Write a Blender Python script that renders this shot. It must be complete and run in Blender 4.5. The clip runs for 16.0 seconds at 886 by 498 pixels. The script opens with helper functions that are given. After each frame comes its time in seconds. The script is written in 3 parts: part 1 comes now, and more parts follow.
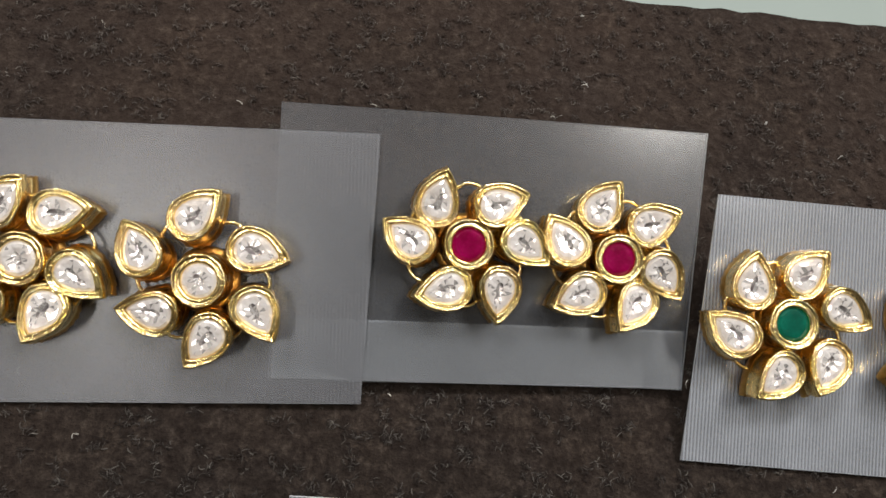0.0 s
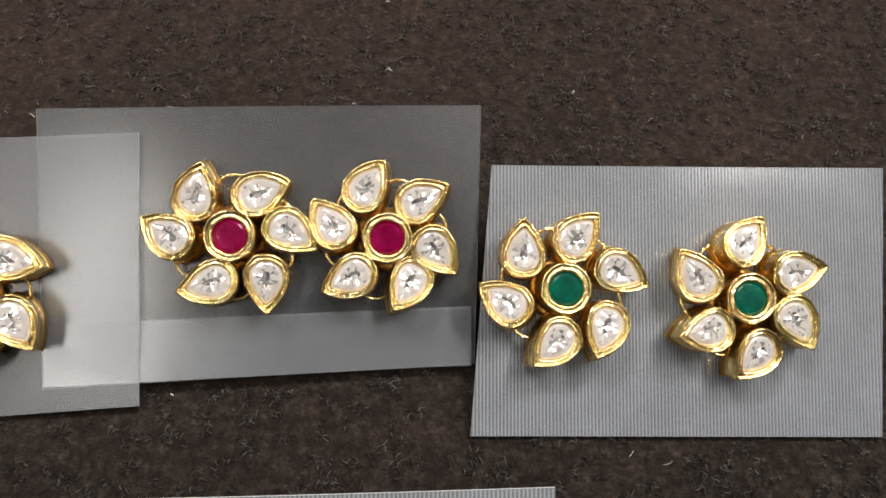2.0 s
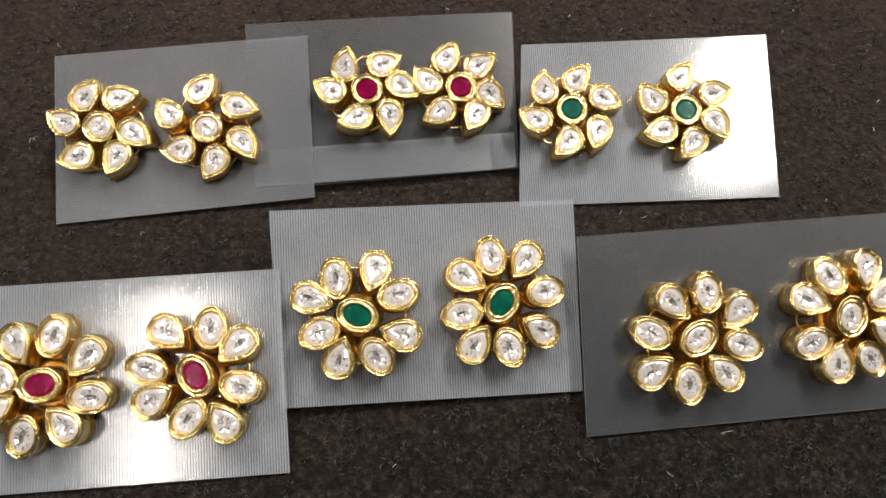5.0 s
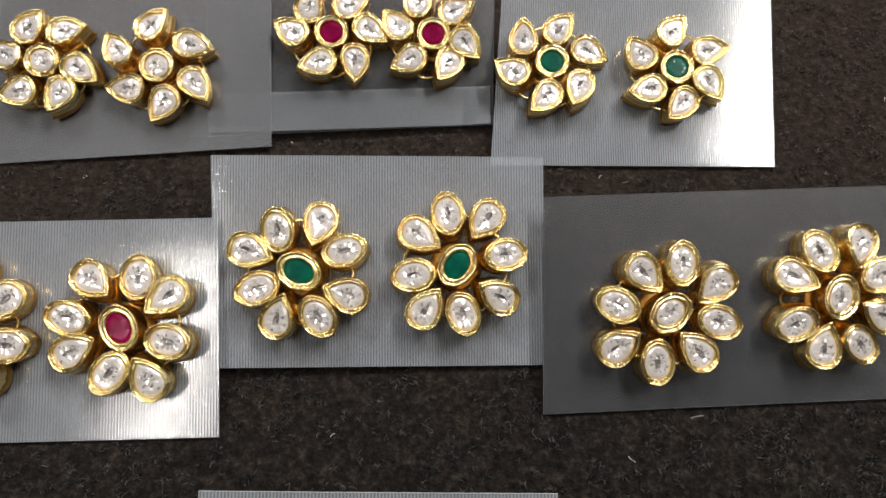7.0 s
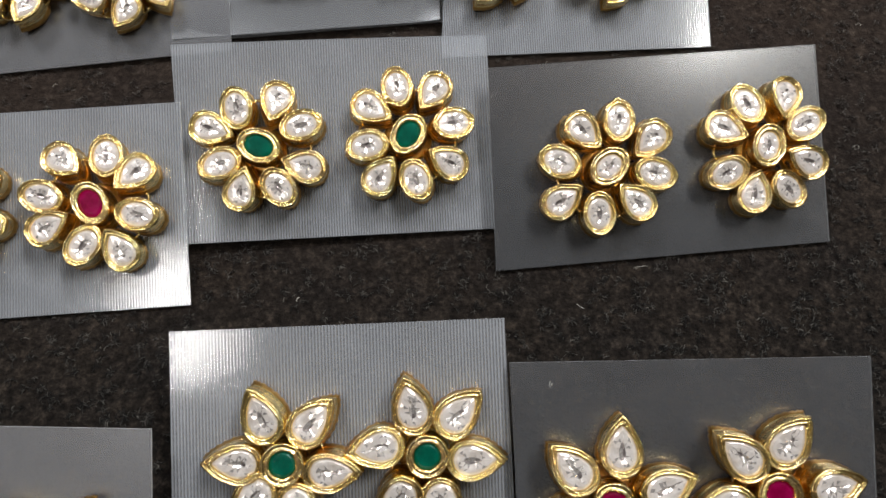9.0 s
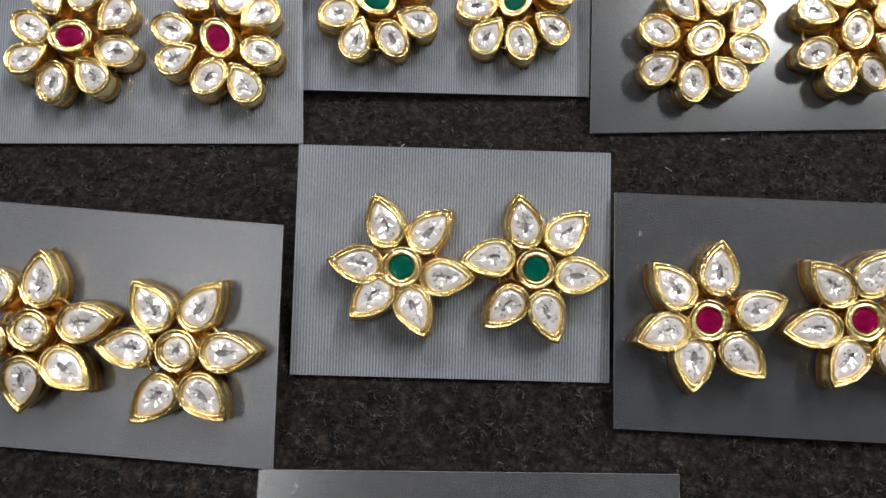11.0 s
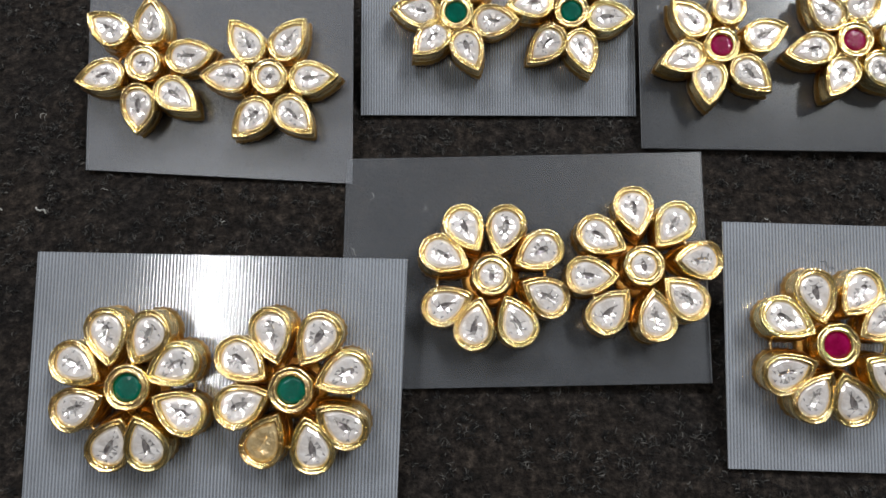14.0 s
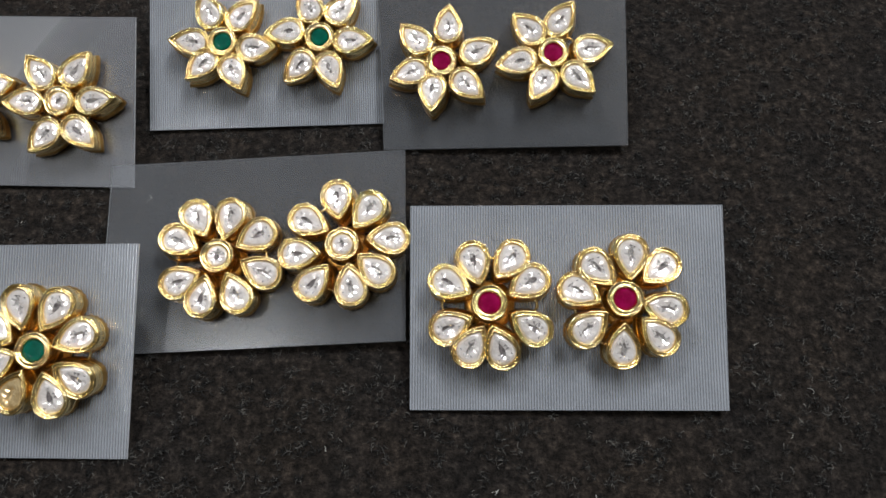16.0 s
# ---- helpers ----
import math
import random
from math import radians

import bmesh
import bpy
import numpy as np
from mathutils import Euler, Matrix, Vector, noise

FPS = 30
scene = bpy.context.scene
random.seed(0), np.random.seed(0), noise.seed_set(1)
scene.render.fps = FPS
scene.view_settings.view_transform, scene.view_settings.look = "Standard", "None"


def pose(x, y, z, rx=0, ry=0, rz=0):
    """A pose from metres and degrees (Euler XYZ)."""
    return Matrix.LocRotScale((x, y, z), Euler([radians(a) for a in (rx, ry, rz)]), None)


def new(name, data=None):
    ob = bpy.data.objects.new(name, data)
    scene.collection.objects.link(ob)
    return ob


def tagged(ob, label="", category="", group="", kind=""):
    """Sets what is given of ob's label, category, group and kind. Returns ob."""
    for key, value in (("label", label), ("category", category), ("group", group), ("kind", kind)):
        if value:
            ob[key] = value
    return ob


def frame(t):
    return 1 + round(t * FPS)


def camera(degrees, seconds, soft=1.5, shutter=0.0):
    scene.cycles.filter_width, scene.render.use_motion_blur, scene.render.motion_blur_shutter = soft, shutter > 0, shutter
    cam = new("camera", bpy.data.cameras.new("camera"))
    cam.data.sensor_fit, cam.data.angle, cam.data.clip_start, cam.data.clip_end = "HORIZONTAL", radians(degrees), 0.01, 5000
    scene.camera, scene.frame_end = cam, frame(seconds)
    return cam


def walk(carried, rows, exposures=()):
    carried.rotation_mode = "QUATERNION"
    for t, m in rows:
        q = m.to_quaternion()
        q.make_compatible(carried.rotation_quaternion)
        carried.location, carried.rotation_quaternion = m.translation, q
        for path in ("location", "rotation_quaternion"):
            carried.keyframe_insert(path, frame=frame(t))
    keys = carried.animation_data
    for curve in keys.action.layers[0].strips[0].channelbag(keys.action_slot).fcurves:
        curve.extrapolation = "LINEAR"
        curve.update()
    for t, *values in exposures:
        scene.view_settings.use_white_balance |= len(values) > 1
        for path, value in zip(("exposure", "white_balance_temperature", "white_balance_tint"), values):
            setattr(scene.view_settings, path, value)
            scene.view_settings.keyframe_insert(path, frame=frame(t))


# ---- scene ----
cam = camera(62.0, 16.0, soft=1.6)
ROWS = [
    (0.0, -0.03466, 0.06106, 0.10387, 23.75, -5.61, 2.13),
    (0.5, -0.02687, 0.05863, 0.10633, 25.01, -4.84, 1.30),
    (1.0, -0.02770, 0.05897, 0.10273, 24.98, -4.41, 0.94),
    (1.5, -0.02103, 0.06265, 0.10139, 24.71, -3.88, -0.05),
    (2.0, -0.00200, 0.05843, 0.10407, 24.74, -3.37, -2.14),
    (2.5, 0.01282, 0.05568, 0.10498, 24.87, -2.97, -4.50),
    (3.0, 0.00745, 0.05060, 0.10757, 24.52, -2.68, -4.55),
    (3.5, 0.02000, 0.03552, 0.13314, 25.64, -1.39, -6.37),
    (4.0, 0.01909, 0.02309, 0.14716, 27.12, -0.85, -7.08),
    (4.5, 0.00424, 0.00714, 0.14792, 28.62, -1.07, -6.71),
    (4.7, -0.00601, -0.00103, 0.14398, 29.06, -1.02, -5.86),
    (5.2, -0.02288, -0.01491, 0.13730, 29.78, -1.07, -3.95),
    (5.7, -0.02582, -0.01851, 0.13492, 29.81, -1.29, -2.55),
    (6.3, -0.01846, -0.01515, 0.13335, 29.22, -1.45, -1.65),
    (6.8, -0.00952, -0.01085, 0.12943, 28.40, -1.22, -1.66),
    (7.0, -0.00622, -0.00947, 0.12694, 28.04, -1.02, -1.81),
    (7.5, 0.00746, -0.00846, 0.12689, 27.99, -0.53, -2.84),
    (8.0, 0.01563, -0.00972, 0.12397, 28.11, -0.19, -3.85),
    (8.5, 0.01351, -0.01866, 0.12361, 27.98, -0.01, -4.62),
    (9.0, -0.00047, -0.03424, 0.12300, 27.81, -0.20, -4.61),
    (9.2, -0.00761, -0.04253, 0.12256, 28.38, -0.46, -4.35),
    (9.7, -0.02204, -0.05721, 0.12131, 28.99, -1.13, -3.41),
    (10.2, -0.02863, -0.06243, 0.11984, 28.48, -1.65, -2.21),
    (10.8, -0.02407, -0.06184, 0.11798, 27.53, -1.74, -1.12),
    (11.3, -0.00809, -0.06033, 0.11651, 27.39, -1.09, -1.11),
    (11.5, 0.00074, -0.06012, 0.11596, 27.57, -0.67, -1.35),
    (12.0, 0.01680, -0.06262, 0.11463, 27.45, -0.26, -2.62),
    (12.5, 0.02223, -0.06744, 0.11391, 27.30, -0.15, -2.98),
    (13.0, 0.01000, -0.08330, 0.11008, 27.18, -0.48, -3.24),
    (13.5, -0.01482, -0.09702, 0.11345, 27.23, -0.39, -3.36),
    (14.0, -0.03007, -0.11014, 0.11358, 27.00, -0.76, -2.60),
    (14.5, -0.02770, -0.12056, 0.11379, 26.55, -0.47, -1.76),
    (15.0, -0.01715, -0.12618, 0.12357, 26.77, -0.14, -1.69),
    (15.5, -0.00433, -0.12637, 0.12955, 27.83, 0.54, -2.33),
    (16.0, 0.02167, -0.13073, 0.13054, 28.98, 1.24, -3.55),
]
walk(cam, [(t, pose(x, y, z, rx, ry, rz)) for t, x, y, z, rx, ry, rz in ROWS],
     [(0.0, 0.07, 6600, 10), (2.0, 0.07, 6700, 10), (3.5, 0.18, 6700, 10), (4.7, 0.14, 6750, 10), (7.0, -0.14, 6600, 10), (9.2, -0.07, 6450, 10), (11.5, -0.02, 6150, 9), (16.0, 0.0, 6100, 9)])

# ---- world and lamps: a closed room with two ceiling panels and two tubes ----
world = bpy.data.worlds.new("room_air")
world.use_nodes = True
world.node_tree.nodes["Background"].inputs[0].default_value = (0.9, 0.95, 1.0, 1)
world.node_tree.nodes["Background"].inputs[1].default_value = 0.05
scene.world = world


def ceiling_lamp(x, y, z, sx, sy, watts, color, turn=0.0):
    data = bpy.data.lights.new("ceiling_lamp", "AREA")
    data.shape, data.size, data.size_y, data.energy, data.color = "RECTANGLE", sx, sy, watts, color
    ob = new("ceiling_lamp", data)
    ob.matrix_world = pose(x, y, z, 0, 0, turn)
    return ob


ceiling_lamp(-0.74, -0.79, 1.86, 0.11, 0.70, 6.8, (1.0, 0.96, 0.91), -13)
ceiling_lamp(0.90, 0.14, 1.86, 0.10, 0.60, 18, (1.0, 0.97, 0.92))
ceiling_lamp(0.75, 0.80, 1.86, 0.6, 0.4, 24, (0.98, 0.98, 1.0))
ceiling_lamp(-0.65, 0.80, 1.86, 0.6, 0.4, 20, (0.98, 0.98, 1.0))

# ---- materials ----


def material(name):
    m = bpy.data.materials.new(name)
    m.use_nodes = True
    nt = m.node_tree
    return m, nt, nt.nodes["Principled BSDF"], nt.nodes["Material Output"]


def node(nt, kind, **values):
    n = nt.nodes.new(kind)
    for key, value in values.items():
        n.inputs[key.replace("_", " ")].default_value = value
    return n


def noise_node(nt, scale, detail=4.0, rough=0.6, space="Object"):
    co = nt.nodes.new("ShaderNodeTexCoord")
    n = node(nt, "ShaderNodeTexNoise", Scale=scale, Detail=detail, Roughness=rough)
    nt.links.new(co.outputs[space], n.inputs["Vector"])
    return n


def ramp(nt, source, stops):
    r = nt.nodes.new("ShaderNodeValToRGB")
    e = r.color_ramp.elements
    while len(e) < len(stops):
        e.new(0.5)
    for k, (p, c) in enumerate(stops):
        e[k].position, e[k].color = p, (*c, 1) if len(c) == 3 else c
    nt.links.new(source, r.inputs[0])
    return r


def bump(nt, bsdf, source, strength, distance):
    b = node(nt, "ShaderNodeBump", Strength=strength, Distance=distance)
    nt.links.new(source, b.inputs["Height"])
    nt.links.new(b.outputs[0], bsdf.inputs["Normal"])
    return b


def plain(name, color, rough, scale, spread, relief=0.0, metal=0.0):
    m, nt, b, _ = material(name)
    n = noise_node(nt, scale)
    lo, hi = [max(0, c * (1 - spread)) for c in color], [min(1, c * (1 + spread)) for c in color]
    nt.links.new(ramp(nt, n.outputs[0], [(0.3, lo), (0.7, hi)]).outputs[0], b.inputs["Base Color"])
    b.inputs["Roughness"].default_value, b.inputs["Metallic"].default_value = rough, metal
    if relief:
        bump(nt, b, n.outputs[0], 0.5, relief)
    return m


def gold_material():
    m, nt, b, _ = material("gold_plating")
    n = noise_node(nt, 1500.0, 2)
    big = noise_node(nt, 400.0, 2)
    info = nt.nodes.new("ShaderNodeObjectInfo")
    tint = ramp(nt, big.outputs[0], [(0.3, (0.97, 0.68, 0.25)), (0.55, (1.0, 0.77, 0.36)), (0.8, (1.0, 0.86, 0.54))])
    hue = node(nt, "ShaderNodeHueSaturation")
    nt.links.new(tint.outputs[0], hue.inputs["Color"])
    vary = node(nt, "ShaderNodeMapRange", To_Min=0.88, To_Max=1.08)
    nt.links.new(info.outputs["Random"], vary.inputs["Value"])
    nt.links.new(vary.outputs[0], hue.inputs["Value"])
    # a few greenish flecks of enamel left on the plating
    fleck = noise_node(nt, 240.0, 1)
    spot = ramp(nt, fleck.outputs[0], [(0.72, (0, 0, 0)), (0.76, (1, 1, 1))])
    mix = nt.nodes.new("ShaderNodeMix")
    mix.data_type = "RGBA"
    nt.links.new(spot.outputs[0], mix.inputs[0])
    nt.links.new(hue.outputs[0], mix.inputs[6])
    mix.inputs[7].default_value = (0.16, 0.30, 0.07, 1)
    nt.links.new(mix.outputs[2], b.inputs["Base Color"])
    b.inputs["Metallic"].default_value = 1.0
    nt.links.new(ramp(nt, n.outputs[0], [(0.3, (0.10,) * 3), (0.7, (0.23,) * 3)]).outputs[0], b.inputs["Roughness"])
    # hammered dents, with finer tool marks over them
    marks = noise_node(nt, 3800.0, 2, 0.7)
    both = nt.nodes.new("ShaderNodeMath")
    both.operation = "MULTIPLY_ADD"
    both.inputs[1].default_value = 0.4
    nt.links.new(marks.outputs[0], both.inputs[0])
    nt.links.new(n.outputs[0], both.inputs[2])
    bump(nt, b, both.outputs[0], 0.6, 0.00020)
    return m


def stone_material(name, dark, light, metal, rough, scale):
    m, nt, b, _ = material(name)
    n = noise_node(nt, scale, 3, 0.7)
    nt.links.new(ramp(nt, n.outputs[0], [(0.32, dark), (0.6, light)]).outputs[0], b.inputs["Base Color"])
    b.inputs["Metallic"].default_value, b.inputs["Roughness"].default_value = metal, rough
    b.inputs["Specular IOR Level"].default_value = 0.5 if metal else 0.12
    b.inputs["Coat Weight"].default_value, b.inputs["Coat Roughness"].default_value = (0.6 if metal else 0.22), 0.05
    return m


def sheet_material(name, haze, rough, tint, stripe):
    """Milky plastic film: part of the light goes straight through, part is scattered, and the skin is glossy."""
    m, nt, b, out = material(name)
    n = noise_node(nt, 90.0, 4)
    b.inputs["Base Color"].default_value = (*tint, 1)
    b.inputs["Roughness"].default_value = rough
    b.inputs["IOR"].default_value = 1.5
    clear = node(nt, "ShaderNodeBsdfTransparent", Color=(0.93, 0.94, 0.95, 1))
    amount = ramp(nt, n.outputs[0], [(0.3, (haze * 0.88,) * 3), (0.7, (haze * 1.12,) * 3)])
    # the sheet is thicker, and so milkier, along each rib
    co, xyz = nt.nodes.new("ShaderNodeTexCoord"), nt.nodes.new("ShaderNodeSeparateXYZ")
    nt.links.new(co.outputs["Object"], xyz.inputs[0])
    phase, wave, scaled, total = [nt.nodes.new("ShaderNodeMath") for _ in range(4)]
    phase.operation, wave.operation, scaled.operation, total.operation = "MULTIPLY", "SINE", "MULTIPLY_ADD", "MULTIPLY"
    phase.inputs[1].default_value = 2 * math.pi / 0.00050
    scaled.inputs[1].default_value, scaled.inputs[2].default_value = stripe, 1.0
    nt.links.new(xyz.outputs[0], phase.inputs[0])
    nt.links.new(phase.outputs[0], wave.inputs[0])
    nt.links.new(wave.outputs[0], scaled.inputs[0])
    nt.links.new(scaled.outputs[0], total.inputs[0])
    nt.links.new(amount.outputs[0], total.inputs[1])
    mix = nt.nodes.new("ShaderNodeMixShader")
    nt.links.new(total.outputs[0], mix.inputs[0])
    nt.links.new(clear.outputs[0], mix.inputs[1])
    nt.links.new(b.outputs[0], mix.inputs[2])
    gloss = node(nt, "ShaderNodeBsdfGlossy", Roughness=rough * 0.6)
    fres = node(nt, "ShaderNodeFresnel", IOR=1.7)
    top = nt.nodes.new("ShaderNodeMixShader")
    nt.links.new(fres.outputs[0], top.inputs[0])
    nt.links.new(mix.outputs[0], top.inputs[1])
    nt.links.new(gloss.outputs[0], top.inputs[2])
    nt.links.new(top.outputs[0], out.inputs["Surface"])
    return m


def far_brown(nt, colour):
    """Pale brown added to the felt colour towards its far edge, in uneven patches."""
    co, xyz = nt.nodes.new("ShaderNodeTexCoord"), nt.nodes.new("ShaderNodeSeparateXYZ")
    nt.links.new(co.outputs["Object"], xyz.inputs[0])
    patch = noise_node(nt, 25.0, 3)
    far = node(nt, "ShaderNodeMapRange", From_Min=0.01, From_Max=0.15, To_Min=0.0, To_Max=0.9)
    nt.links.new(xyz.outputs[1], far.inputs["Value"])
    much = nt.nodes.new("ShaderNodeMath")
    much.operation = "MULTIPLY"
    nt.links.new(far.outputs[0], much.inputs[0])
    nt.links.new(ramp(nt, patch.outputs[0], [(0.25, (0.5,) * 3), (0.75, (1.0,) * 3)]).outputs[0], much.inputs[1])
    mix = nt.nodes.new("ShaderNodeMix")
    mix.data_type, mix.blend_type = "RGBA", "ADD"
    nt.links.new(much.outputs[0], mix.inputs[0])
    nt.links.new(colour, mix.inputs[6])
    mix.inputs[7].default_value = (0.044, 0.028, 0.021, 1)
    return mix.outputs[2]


def felt_material():
    m, nt, b, _ = material("brown_felt")
    n1, n2 = noise_node(nt, 900.0, 4, 0.75), noise_node(nt, 60.0, 3)
    a = ramp(nt, n1.outputs[0], [(0.3, (0.006, 0.005, 0.005)), (0.55, (0.028, 0.023, 0.020)), (0.75, (0.065, 0.054, 0.046))])
    c = ramp(nt, n2.outputs[0], [(0.3, (0.75, 0.75, 0.78)), (0.7, (1.2, 1.1, 1.0))])
    mix = nt.nodes.new("ShaderNodeMix")
    mix.data_type, mix.blend_type = "RGBA", "MULTIPLY"
    mix.inputs[0].default_value = 1.0
    nt.links.new(a.outputs[0], mix.inputs[6])
    nt.links.new(c.outputs[0], mix.inputs[7])
    nt.links.new(far_brown(nt, clumps(nt, mix.outputs[2])), b.inputs["Base Color"])
    b.inputs["Roughness"].default_value = 0.95
    b.inputs["Specular IOR Level"].default_value = 0.15
    bump(nt, b, n1.outputs[0], 1.0, 0.0012)
    return m


def clumps(nt, colour):
    """Darker hollows and paler tufts a few millimetres across."""
    n = noise_node(nt, 620.0, 4, 0.7)
    c = ramp(nt, n.outputs[0], [(0.32, (0.28, 0.29, 0.29)), (0.5, (0.76, 0.78, 0.76)), (0.68, (1.65, 1.68, 1.60))])
    mix = nt.nodes.new("ShaderNodeMix")
    mix.data_type, mix.blend_type = "RGBA", "MULTIPLY"
    mix.inputs[0].default_value = 1.0
    nt.links.new(colour, mix.inputs[6])
    nt.links.new(c.outputs[0], mix.inputs[7])
    return mix.outputs[2]


def fibre_material(name, stops):
    m, nt, b, _ = material(name)
    geo = nt.nodes.new("ShaderNodeNewGeometry")
    tone = ramp(nt, geo.outputs["Random Per Island"], stops).outputs[0]
    nt.links.new(far_brown(nt, clumps(nt, tone)), b.inputs["Base Color"])
    b.inputs["Roughness"].default_value = 0.8
    b.inputs["Specular IOR Level"].default_value = 0.2
    return m


GOLD = gold_material()
# coppery lower tier; on the hub the colour also holds the crevice shade
COPPERY = plain("coppery_crevice_shade", (0.60, 0.35, 0.10), 0.30, 700.0, 0.3, 0.0006, 1.0)
EDGE = plain("cut_plastic_edge", (0.76, 0.78, 0.80), 0.4, 300.0, 0.1)
FOIL = stone_material("foil_backed_glass", (0.76, 0.68, 0.61), (0.93, 0.88, 0.84), 0.34, 0.14, 420.0)
# darker glass colour standing in for the dark that the keel reflects
DARK_REFLECTION = stone_material("dark_reflection_glass", (0.16, 0.14, 0.14), (0.48, 0.43, 0.41), 0.55, 0.18, 600.0)
AMBER = stone_material("amber_foil_glass", (0.72, 0.47, 0.18), (0.95, 0.74, 0.40), 0.6, 0.12, 500.0)
MIRROR = plain("mirror_foil", (0.92, 0.88, 0.84), 0.20, 300.0, 0.06, 0.0, 0.75)
RUBY = stone_material("ruby_glass", (0.16, 0.0, 0.028), (0.26, 0.002, 0.062), 0.0, 0.25, 300.0)
EMERALD = stone_material("emerald_glass", (0.0, 0.065, 0.04), (0.0, 0.115, 0.072), 0.0, 0.3, 300.0)
RIBBED = sheet_material("ribbed_plastic", 0.31, 0.17, (0.70, 0.74, 0.80), 0.38)
FLAP = sheet_material("creased_plastic", 0.14, 0.42, (0.68, 0.72, 0.78), 0.1)
SMOKY = sheet_material("smoky_plastic", 0.080, 0.36, (0.58, 0.61, 0.665), 0.14)
SMOOTH = sheet_material("clear_plastic", 0.120, 0.55, (0.64, 0.66, 0.73), 0.25)
FELT = felt_material()
FIBRE = fibre_material("felt_fibre", [(0.0, (0.0045, 0.0042, 0.0040)), (0.5, (0.0118, 0.0108, 0.0102)), (0.93, (0.076, 0.070, 0.064)), (1.0, (0.115, 0.105, 0.096))])
LINT = fibre_material("pale_lint", [(0.0, (0.35, 0.32, 0.28)), (1.0, (0.75, 0.72, 0.68))])
TABLE = plain("grey_laminate", (0.15, 0.16, 0.16), 0.35, 8.0, 0.06)
PALE = plain("pale_green_sheet", (0.29, 0.34, 0.31), 0.4, 12.0, 0.05)
WALL = plain("taupe_wall_paint", (0.20, 0.19, 0.18), 0.8, 3.0, 0.05, 0.002)
CEIL = plain("white_ceiling_paint", (0.45, 0.45, 0.44), 0.85, 3.0, 0.04, 0.002)
TILE = plain("beige_floor_tile", (0.45, 0.40, 0.34), 0.4, 4.0, 0.1)

# ---- helpers for meshes ----


def from_lists(name, verts, faces, mat, smooth=False):
    me = bpy.data.meshes.new(name)
    me.from_pydata(verts, [], faces)
    me.materials.append(mat)
    if smooth:
        me.polygons.foreach_set("use_smooth", [True] * len(me.polygons))
    me.update()
    return me


def part(name, mesh, parent, m=None, label=""):
    ob = new(name, mesh)
    ob.parent = parent
    if m is not None:
        ob.matrix_basis = m
    return tagged(ob, label)


def box_mesh(name, x0, y0, z0, x1, y1, z1, mat, bevel=0.0):
    bm = bmesh.new()
    bmesh.ops.create_cube(bm, size=1.0)
    for v in bm.verts:
        v.co = Vector(((x0 + x1) / 2 + v.co.x * (x1 - x0), (y0 + y1) / 2 + v.co.y * (y1 - y0), (z0 + z1) / 2 + v.co.z * (z1 - z0)))
    if bevel:
        bmesh.ops.bevel(bm, geom=bm.edges[:], offset=bevel, segments=3, affect="EDGES", profile=0.5)
    me = bpy.data.meshes.new(name)
    bm.to_mesh(me)
    bm.free()
    me.materials.append(mat)
    return me


def structure(name, label, category, *args):
    return tagged(new(name, box_mesh(name, *args)), label, category, "", "structure")


# ---- the room that closes the place ----
R = 2.2
structure("floor", "beige tiled shop floor below the table", "floor", -R, -R, -0.80, R, R, -0.75, TILE)
structure("ceiling", "white painted ceiling over the table", "ceiling", -R, -R, 1.9, R, R, 1.95, CEIL)
structure("wall_north", "plain taupe painted wall", "wall", -R, R, -0.75, R, R + 0.1, 1.9, WALL)
structure("wall_south", "plain taupe painted wall", "wall", -R, -R - 0.1, -0.75, R, -R, 1.9, WALL)
structure("wall_east", "plain taupe painted wall", "wall", R, -R, -0.75, R + 0.1, R, 1.9, WALL)
structure("wall_west", "plain taupe painted wall", "wall", -R - 0.1, -R, -0.75, -R, R, 1.9, WALL)

table = tagged(new("table"), "grey laminate table under the brown felt mat", "table")
part("tabletop", box_mesh("tabletop", -0.70, -0.42, -0.035, 0.70, 0.42, -0.0045, TABLE, 0.003), table)
for lx in (-0.64, 0.64):
    for ly in (-0.37, 0.37):
        part("leg", box_mesh("leg", lx - 0.025, ly - 0.025, -0.75, lx + 0.025, ly + 0.025, -0.035, TABLE, 0.004), table)

# pale sheet beyond the edge of the mat
sheet = tagged(new("pale_sheet", box_mesh("pale_sheet", -0.0895, 0.150, -0.0045, 0.46, 0.40, -0.0025, PALE, 0.0008)), "pale green-white sheet lying behind the felt mat", "sheet")

# ---- felt mat ----
MAT_X0, MAT_X1, MAT_Y0, MAT_Y1 = -0.34, 0.36, -0.36, 0.1622


